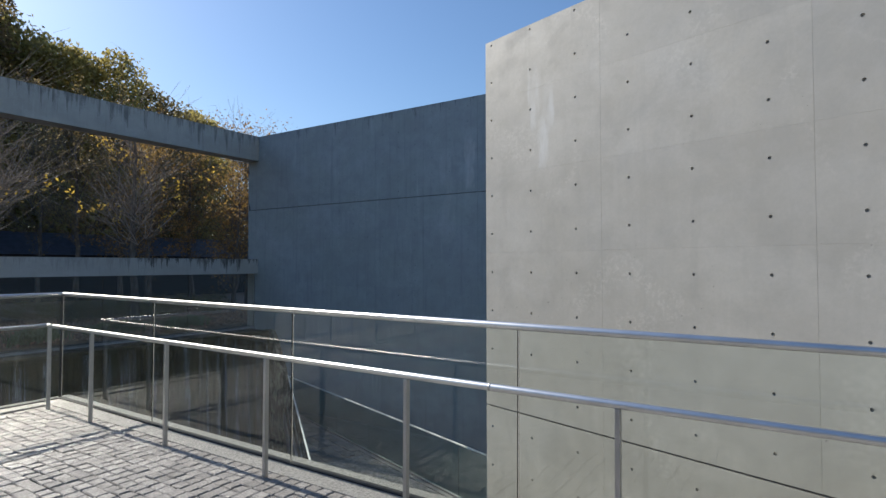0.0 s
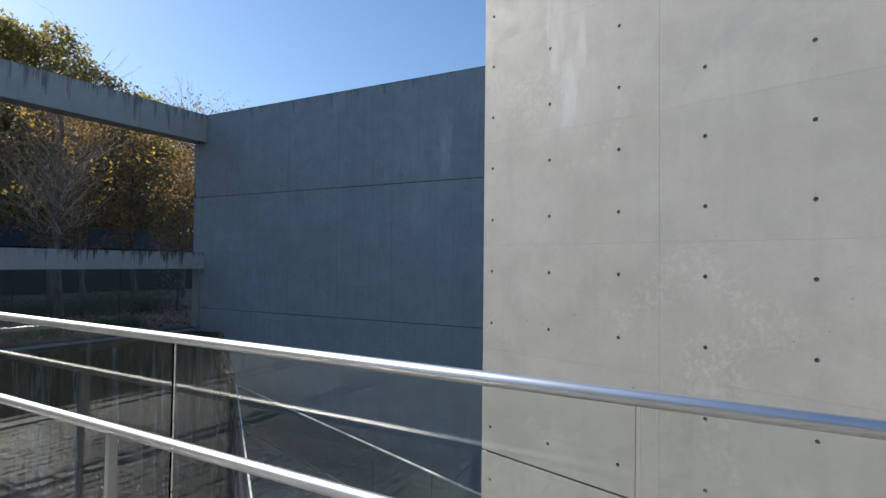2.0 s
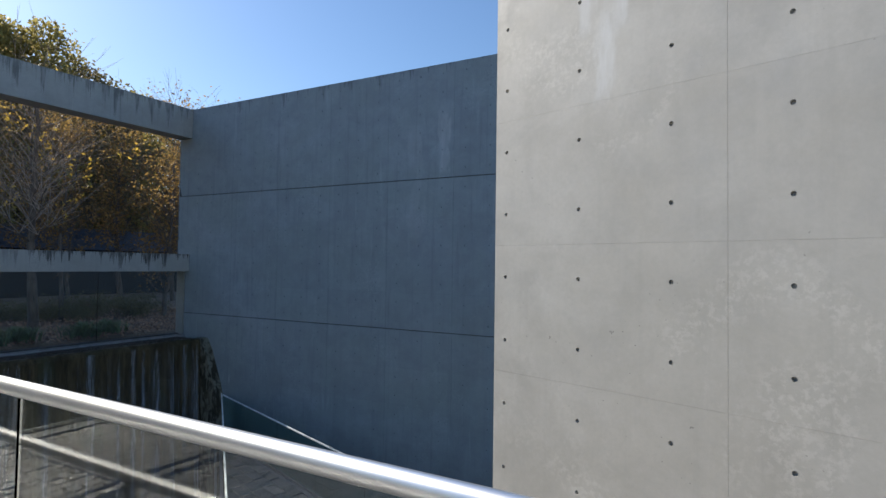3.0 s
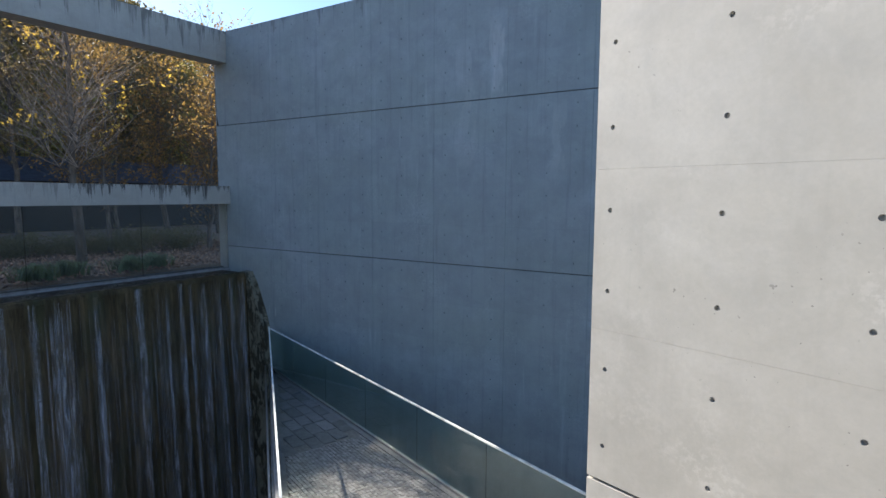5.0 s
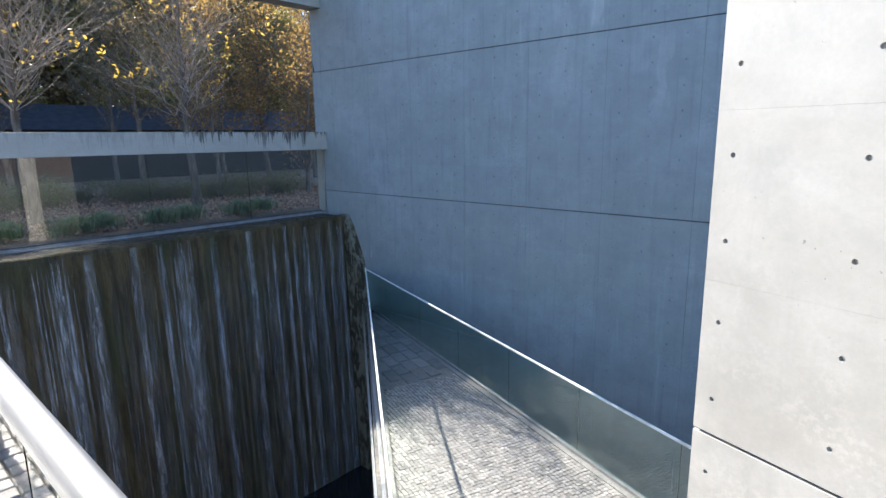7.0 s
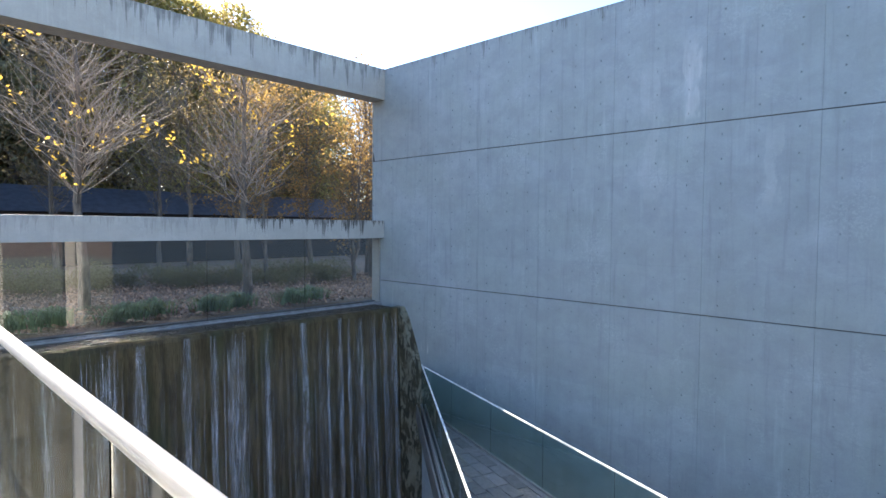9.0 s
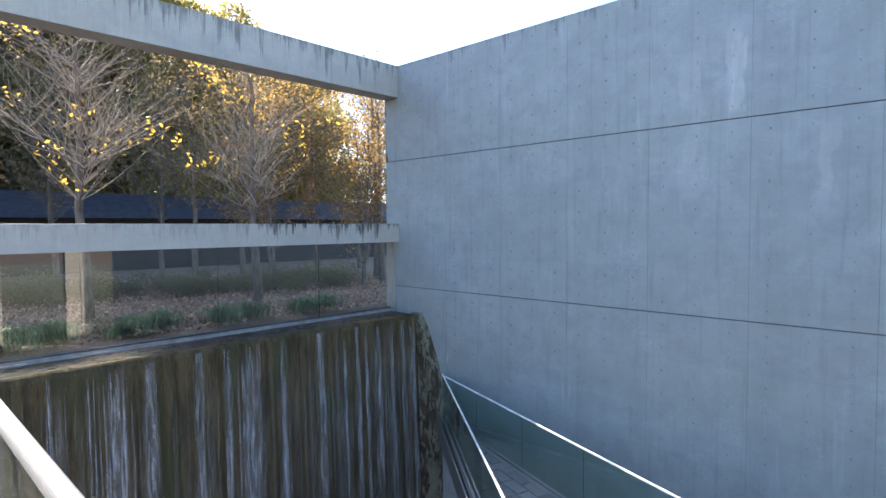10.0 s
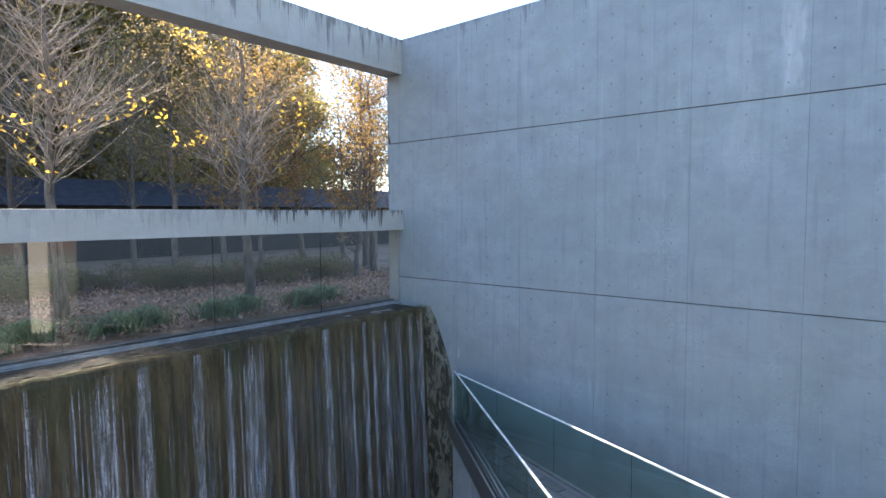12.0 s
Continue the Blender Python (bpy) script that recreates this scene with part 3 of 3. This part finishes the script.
balustrade(N_POSE, 18.6, 2.03, "green-tinted glass balustrade along the high wall", 0.45)
balustrade(S_POSE, 15.5, 1.9, "green-tinted glass balustrade above the deep basin", 0.3)
structure("kerb_terrace", box(0.6, 18.6, -0.14, -0.04, -0.011, 0.012, 0.004, m=N_POSE), M_KERB, "pale stone strip along the glass balustrade", "kerb")
structure("kerb_terrace_basin", box(0.6, 15.4, 0.04, 0.16, -0.011, 0.012, 0.004, m=S_POSE), M_KERB, "pale stone strip along the glass balustrade", "kerb")
structure("fascia", box(0.2, 15.5, -0.14, -0.102, -0.46, -0.005, m=S_POSE), M_POST, "grey metal edge of the terrace", "trim")

# ---- garden plants ----


class Soup:
    """Collects limbs and leaves as plain vertices and faces."""

    def __init__(self):
        self.v, self.f = [], []

    def limb(self, p, q, r0, r1, sides=5):
        d = (q - p).normalized()
        u = d.cross(Vector((0.3, 0.2, 1)) if abs(d.z) < 0.8 else Vector((1, 0.1, 0))).normalized()
        w = d.cross(u)
        n = len(self.v)
        for c, r in ((p, r0), (q, r1)):
            for k in range(sides):
                a = 2 * math.pi * k / sides
                self.v.append(tuple(c + r * (math.cos(a) * u + math.sin(a) * w)))
        for k in range(sides):
            k2 = (k + 1) % sides
            self.f.append((n + k, n + k2, n + sides + k2, n + sides + k))

    def leaf(self, p, size, rng):
        a = Vector((rng.gauss(0, 1), rng.gauss(0, 1), rng.gauss(0, 0.8))).normalized()
        b = a.cross(Vector((rng.gauss(0, 1), rng.gauss(0, 1), rng.gauss(0, 1)))).normalized()
        c = a.cross(b) * size * 0.14
        n = len(self.v)
        L, W = size * rng.uniform(0.8, 1.3) * 0.5, size * 0.28
        self.v += [tuple(p - a * L), tuple(p + b * W + c), tuple(p + a * L), tuple(p - b * W + c)]
        self.f += [(n, n + 1, n + 2), (n, n + 2, n + 3)]

    def mesh(self, name, material, smooth=False):
        me = bpy.data.meshes.new(name)
        me.from_pydata(self.v, [], self.f)
        if smooth:
            me.polygons.foreach_set("use_smooth", [True] * len(self.f))
        me.materials.append(material)
        return me


def garden_tree(seed, at, height, label, leaf_mat, leaves, shoots=26, fork=0.3, radius=0.13, leaf_size=0.10, clump=0.10, spread=1.0, twig_mat=None, arch=0.0):
    """A pruned garden tree: a leader, limbs from the fork upward, many long thin rising shoots, leaves on the shoots."""
    leafy_share = 0.03 if leaves < 450 else 0.45
    rng = random.Random(seed)
    t = thing("tree", at, label, "tree", "garden trees")
    wood, twig, crown = Soup(), Soup(), Soup()
    p, r = Vector((0, 0, -0.1)), radius
    ends, steps = [], 12
    for k in range(steps):
        q = p + Vector((rng.gauss(0, 0.045), rng.gauss(0, 0.045), height * 0.86 / steps))
        wood.limb(p, q, r, r * 0.90, 9)
        p, r = q, r * 0.90
        u = (k + 1) / steps
        if u < fork:
            continue
        ends.append((p.copy(), Vector((0, 0, 1)), r))
        for _ in range(rng.choice((0, 1, 2, 3)) if arch else rng.choice((1, 2))):
            a = rng.uniform(0, 2 * math.pi)
            d = Vector((math.cos(a) * spread, math.sin(a) * spread, rng.uniform(0.4, 1.7))).normalized()
            b, rr = p.copy(), r * rng.uniform(0.2, 0.36)
            for i in range(4):
                q = b + (d + Vector((rng.gauss(0, 0.14), rng.gauss(0, 0.14), 0.08))).normalized() * height * rng.uniform(0.04, 0.075) * (1.15 - 0.5 * u)
                wood.limb(b, q, rr, rr * 0.72, 6)
                b, rr = q, rr * 0.72
                ends.append((b.copy(), d.copy(), rr))
    for k in range(shoots * 5):
        b, d, rr = rng.choice(ends)
        a = rng.uniform(0, 2 * math.pi)
        d = (d * (0.5 - 0.3 * arch) + Vector((math.cos(a), math.sin(a), rng.uniform(-0.15, 1.0) * (1 - 0.6 * arch))) * 0.8).normalized()
        rr = min(rr * 0.5, 0.008)
        n = rng.randint(4, 7)
        step = height * rng.uniform(0.022, 0.05) * (1 + 0.35 * arch)
        leafed = rng.random() < leafy_share
        for i in range(n):
            d = (d + Vector((rng.gauss(0, 0.06), rng.gauss(0, 0.06), 0.035 + 0.05 * arch))).normalized()
            q = b + d * step
            twig.limb(b, q, rr * (1 - i / n) + 0.003, rr * (1 - (i + 1) / n) + 0.003, 4)
            if rng.random() < 0.4:
                e = q + (d + Vector((rng.gauss(0, 0.6), rng.gauss(0, 0.6), rng.gauss(0, 0.4)))).normalized() * step * 1.3
                twig.limb(q, e, 0.004, 0.002, 3)
            if leafed:
                for _ in range(int(leaves / (shoots * 27.5 * leafy_share) + rng.random())):
                    crown.leaf(q + Vector((rng.gauss(0, clump), rng.gauss(0, clump), rng.gauss(0, clump))), leaf_size * rng.uniform(0.7, 1.3), rng)
            b = q
    for name, soup, mat in (("trunk", wood, M_BARK), ("branchwork", twig, twig_mat or M_BARK), ("crown", crown, leaf_mat)):
        ob = new(name, soup.mesh(name, mat, name != "crown"))
        ob.parent = t
    return t


garden_tree(1, (-19.0, 10.6, -0.68), 7.6, "bare grey garden tree with a few yellow leaves", M_YELLOW, 260, 46, 0.38, 0.15, leaf_size=0.12, clump=0.14, twig_mat=M_TWIG, arch=0.35)
garden_tree(2, (-20.2, 6.85, -0.68), 7.8, "bare grey garden tree with scattered yellow leaves", M_YELLOW, 190, 60, 0.36, 0.16, spread=1.3, leaf_size=0.13, clump=0.15, twig_mat=M_TWIG, arch=0.35)
garden_tree(3, (-24.0, 10.97, -0.68), 8.2, "slender garden tree with dull brown leaves", M_OLIVE, 2600, 46, 0.4)
garden_tree(4, (-23.8, 19.0, -0.68), 9.4, "slim garden tree full of orange leaves", M_ORANGE, 2300, 40, 0.2, 0.19, 0.13, 0.20)
garden_tree(14, (-25.8, 20.8, -0.68), 9.0, "slim garden tree with thinning orange leaves", M_ORANGE, 1900, 36, 0.2, 0.13, 0.125, 0.20)
garden_tree(15, (-27.5, 23.0, -0.68), 9.2, "slim garden tree with thinning brown leaves", M_ORANGE, 1600, 36, 0.2, 0.12, 0.13, 0.22)
garden_tree(17, (-22.2, 18.0, -0.68), 8.6, "slim dark-stemmed garden tree with orange leaves", M_ORANGE, 2000, 36, 0.25, 0.17, 0.125, 0.20)
garden_tree(16, (-21.2, 16.2, -0.68), 7.0, "low garden tree full of orange leaves", M_ORANGE, 1800, 40, 0.15, 0.10, 0.11, 0.18)
garden_tree(5, (-26.5, 17.8, -0.68), 8.8, "slim garden tree full of orange leaves", M_ORANGE, 2400, 40, 0.2, 0.15, 0.12, 0.18)
garden_tree(6, (-29.5, 22.5, -0.68), 9.5, "slim garden tree with dull brown leaves", M_OLIVE, 1800, 36, 0.2, 0.13, 0.14, 0.2)
garden_tree(7, (-27.0, 14.3, -0.68), 8.6, "garden tree with brownish orange leaves", M_ORANGE, 2200, 44, 0.25, 0.14, 0.115, 0.18)
garden_tree(8, (-23.5, 3.6, -0.68), 8.0, "garden tree with sparse dull leaves", M_OLIVE, 2600, 44)
garden_tree(9, (-21.5, 0.2, -0.68), 7.6, "bare garden tree with a few leaves", M_OLIVE, 900, 40, twig_mat=M_TWIG)
garden_tree(10, (-28.5, 8.0, -0.68), 9.0, "garden tree with dull brown leaves", M_OLIVE, 2800, 46)
garden_tree(11, (-22.5, 13.2, -0.68), 7.4, "slim garden tree with dull orange leaves", M_ORANGE, 2600, 44, 0.25, 0.09)
garden_tree(12, (-31.0, 12.5, -0.68), 9.2, "garden tree with dull brown leaves", M_OLIVE, 2800, 46)
garden_tree(13, (-30.5, 17.5, -0.68), 9.0, "garden tree with brownish orange leaves", M_ORANGE, 3000, 46, 0.2, 0.10)


def wood_tree(seed, height, width, leaf_mat, n, leaf):
    """A tall woodland tree: trunk, limbs and a crown of many clumps with gaps."""
    rng = random.Random(seed)
    t = thing("woodland_tree", (0, 0, -0.68), "tall leafy tree of the wooded slope", "tree", "wooded slope")
    wood, crown = Soup(), Soup()
    p = Vector((0, 0, -0.2))
    for k in range(6):
        q = Vector((rng.gauss(0, 0.25), rng.gauss(0, 0.25), height * 0.66 * (k + 1) / 6))
        wood.limb(p, q, 0.32 * (1 - k / 7), 0.32 * (1 - (k + 1) / 7), 7)
        p = q
        if k > 0:
            for _ in range(4):
                a = rng.uniform(0, 6.28)
                e = q + Vector((math.cos(a), math.sin(a), 0.35)) * width * rng.uniform(0.14, 0.26)
                wood.limb(q, e, 0.09, 0.03, 5)
    for _ in range(46):
        u = rng.uniform(0.12, 1.0)
        rad = width * 0.5 * math.sin(math.pi * min(0.97, 0.25 + 0.72 * u)) ** 0.6
        a = rng.uniform(0, 6.28)
        c = Vector((math.cos(a) * rad * rng.uniform(0.3, 1), math.sin(a) * rad * rng.uniform(0.3, 1), height * u * 0.95))
        s = rng.uniform(0.5, 1.15) * width * 0.16
        for _ in range(n // 46):
            d = Vector((rng.gauss(0, 1), rng.gauss(0, 1), rng.gauss(0, 0.75)))
            d = d.normalized() * s * rng.uniform(0.55, 1.15)
            crown.leaf(c + d, leaf * rng.uniform(0.7, 1.4), rng)
    for name, soup, mat in (("trunk", wood, M_BARK), ("crown", crown, leaf_mat)):
        ob = new(name, soup.mesh(name, mat))
        ob.parent = t
    return t


kinds = [wood_tree(21, 13, 8.5, M_CANOPY, 15000, 0.23), wood_tree(22, 12, 8, M_GREEN, 14000, 0.23), wood_tree(23, 13, 8, M_OLIVE, 12000, 0.22)]
rng = random.Random(31)
first = [True, True, True]
WOODS = [(-46.5, -26, 34, 3.6, 1.40), (-53, -28, 38, 5.0, 1.55), (-62, -26, 44, 6.0, 1.85)]
for row, (x, y0, y1, step, h) in enumerate(WOODS):
    y = y0
    while y < y1:
        k = rng.choice([0, 0, 1, 0, 2] if y > 15 else [0, 1, 1, 0, 2])
        # trees below y = 16 are raised out of view to shade crest and terrace
        s = h * (rng.uniform(0.94, 1.0) if row == 0 else rng.uniform(0.85, 1.0)) * ((1.15, 1.30, 1.32)[row] if y < 16 else 1.08 - 0.2 * min(1, max(0, (y - 21) / 12)))
        m = Matrix.LocRotScale((x + rng.uniform(-1.5, 1.5), y + rng.uniform(-1, 1), -0.68), Euler((0, 0, rng.uniform(0, 6.28))), None)
        if first[k]:
            first[k] = False
            kinds[k].matrix_basis, ob = m, kinds[k]
        else:
            ob = copy_thing(kinds[k], m)
        ob.scale = (s ** 0.7, s ** 0.7, s)
        y += step * rng.uniform(0.8, 1.2)


def tuft(seed, at, size, height, n, label):
    """A clump of arching strap leaves."""
    rng = random.Random(seed)
    bm = bmesh.new()
    for _ in range(n):
        a, r = rng.uniform(0, 6.28), rng.uniform(0, 0.35) * size
        d = Vector((math.cos(a), math.sin(a), 0))
        s = Vector((-d.y, d.x, 0)) * 0.018
        p = Vector((at[0] + math.cos(a * 3.1) * r, at[1] + math.sin(a * 2.3) * r * 1.6, at[2]))
        out, up = rng.uniform(0.4, 1) * size * 0.6, rng.uniform(0.6, 1) * height
        prev = None
        for i in range(5):
            u = i / 4
            q = p + d * out * u ** 1.4 + Vector((0, 0, up * math.sin(u * 2.3) / 1.0))
            w = s * (1 - 0.85 * u)
            row = (bm.verts.new(q - w), bm.verts.new(q + w))
            if prev:
                bm.faces.new((prev[0], prev[1], row[1], row[0]))
            prev = row
    t = new("strap_leaf_plant", mesh_of("strap_leaf_plant", bm, M_PLANT))
    return tagged(t, label, "plant", "plants behind the glass")


for k, (y, s) in enumerate([(4.8, 1.0), (5.6, 0.8), (6.9, 0.9), (7.6, 0.9), (8.9, 0.8), (9.7, 0.9), (11.2, 0.9), (12.0, 0.9), (2.8, 0.9)]):
    tuft(50 + k, (-17.5 - 0.3 * (k % 2), y, -0.63), s, 0.42, 230, "low green strap-leaved plant on leaf litter")


def shrub(seed, at, w, h, n, label):
    rng = random.Random(seed)
    s, st = Soup(), Soup()
    for _ in range(14):
        c = Vector((rng.gauss(0, w * 0.22), rng.gauss(0, w * 0.30), h * rng.uniform(0.25, 0.8)))
        st.limb(Vector((c.x * 0.3, c.y * 0.3, 0)), c, 0.015, 0.006, 4)
        for _ in range(n // 14):
            s.leaf(c + Vector((rng.gauss(0, 1), rng.gauss(0, 1), rng.gauss(0, 0.7))) * h * 0.2, 0.085 * rng.uniform(0.7, 1.4), rng)
    t = thing("shrub", at, label, "shrub", "hedge of shrubs")
    for name, soup, mat in (("stems", st, M_BARK), ("leaves", s, M_GREEN)):
        ob = new(name, soup.mesh(name, mat))
        ob.parent = t
    return t


bush = shrub(70, (-27.5, 4, -0.68), 2.2, 1.25, 2400, "low dark green evergreen shrub")
rng = random.Random(71)
for k in range(15):
    ob = copy_thing(bush, pose(-25.2 + 0.24 * k + rng.uniform(-0.5, 0.5), 5.6 + 0.72 * k + rng.uniform(-0.3, 0.3), -0.68, 0, 0, rng.uniform(0, 360)))
    ob.scale = [rng.uniform(0.55, 0.85)] * 3

# fallen leaves
rng = random.Random(81)
s = Soup()
for _ in range(15000):
    s.leaf(Vector((rng.uniform(-29, -16.9), rng.uniform(-1, 19), -0.60 + rng.uniform(0, 0.03))), rng.uniform(0.07, 0.14), rng)
tagged(new("fallen_leaves", s.mesh("fallen_leaves", M_BROWN)), "dry brown leaves scattered over the garden ground", "leaves", kind="stuff")

# a long low house with a dark roof behind the garden
house = thing("house", (-40, 12, -0.68), "long low dark house with a slate roof", "house")
part("wall", box(-42, -38.2, -16, 36, -0.68, 2.3), M_TIMBER, house)
bm = bmesh.new()
v = [bm.verts.new(p) for p in ((-37.0, -17, 2.15), (-37.0, 37, 2.15), (-40.2, 37, 3.6), (-40.2, -17, 3.6), (-43.4, 37, 2.15), (-43.4, -17, 2.15))]
bm.faces.new((v[0], v[1], v[2], v[3]))
bm.faces.new((v[3], v[2], v[4], v[5]))
bmesh.ops.solidify(bm, geom=bm.faces[:], thickness=0.16)
part("roof", bm, M_ROOF, house, "dark blue-grey slate roof")

# ---- paving, piece by piece ----


def sett_meshes(name, w, d, material, rng, h=0.03):
    out = []
    for _ in range(6):
        bm = bmesh.new()
        a, b, c = w / 2 * rng.uniform(0.89, 0.96), d / 2 * rng.uniform(0.89, 0.96), min(w, d) * 0.06
        lo = [bm.verts.new((x * a, y * b, -h)) for x, y in ((-1, -1), (1, -1), (1, 1), (-1, 1))]
        mid = [bm.verts.new((x * a, y * b, -0.006)) for x, y in ((-1, -1), (1, -1), (1, 1), (-1, 1))]
        hi = [bm.verts.new((x * (a - c), y * (b - c), rng.uniform(-0.002, 0.002))) for x, y in ((-1, -1), (1, -1), (1, 1), (-1, 1))]
        for r0, r1 in ((lo, mid), (mid, hi)):
            for k in range(4):
                bm.faces.new((r0[k], r0[(k + 1) % 4], r1[(k + 1) % 4], r1[k]))
        bm.faces.new(hi)
        out.append(mesh_of(name, bm, material))
    return out


def pave(parent, m, xr, yr, w, d, material, seed, inside, single, name="sett", stagger=0.25):
    """Rows of stones over a patch; those where single(x, y) holds are parts, the rest is joined."""
    rng = random.Random(seed)
    kinds = sett_meshes(name, w, d, material, rng)
    shapes = [([tuple(v.co) for v in k.vertices], [tuple(p.vertices) for p in k.polygons]) for k in kinds]
    V, F, count = [], [], 0
    y = yr[0]
    while y < yr[1]:
        x = xr[0] + rng.uniform(0, 1) * w * stagger
        while x < xr[1]:
            if inside(x, y):
                k = rng.randrange(6)
                q = m @ pose(x + rng.uniform(-0.004, 0.004), y + rng.uniform(-0.004, 0.004), rng.uniform(-0.004, 0.002), rng.uniform(-1.8, 1.8), rng.uniform(-1.8, 1.8), rng.choice((0, 180)) + rng.uniform(-2.5, 2.5))
                if count < 300 and single(x, y):
                    ob = new(name, kinds[k])
                    ob.parent = parent
                    ob.matrix_basis = q
                    count += 1
                else:
                    n = len(V)
                    V += [tuple(q @ Vector(c)) for c in shapes[k][0]]
                    F += [tuple(i + n for i in f) for f in shapes[k][1]]
            x += w
        y += d
    me = bpy.data.meshes.new(name + "_field")
    me.from_pydata(V, [], F)
    me.materials.append(material)
    ob = new(name + "_field", me)
    ob.parent = parent
    tagged(ob, kind="stuff")


pave(floor, RAIL @ pose(0, 0, 0.012), (0.26, 11.5), (-8.85, -0.21), 0.098, 0.090, M_DECK, 91, lambda x, y: True, lambda x, y: 0.3 < x < 3.0 and y > -1.2)


S_INV = S_POSE.inverted() @ N_POSE


def on_terrace(x, y):
    p = S_INV @ Vector((x, y, 0))
    return y < -0.18 and p.y > 0.19 and (N_POSE @ Vector((x, y, 0))).y > 2.9


pave(terrace, N_POSE @ pose(0, 0, 0.012), (5.75, 17.5), (-5.6, -0.16), 0.070, 0.066, M_RAMP, 92, on_terrace, lambda x, y: 6.4 < x < 7.8 and y > -1.2)
pave(terrace, N_POSE @ pose(0, 0, 0.012), (0.9, 5.6), (-2.4, -0.2), 0.52, 0.27, M_SLAB, 93, on_terrace, lambda x, y: True, "slab", 1.0)
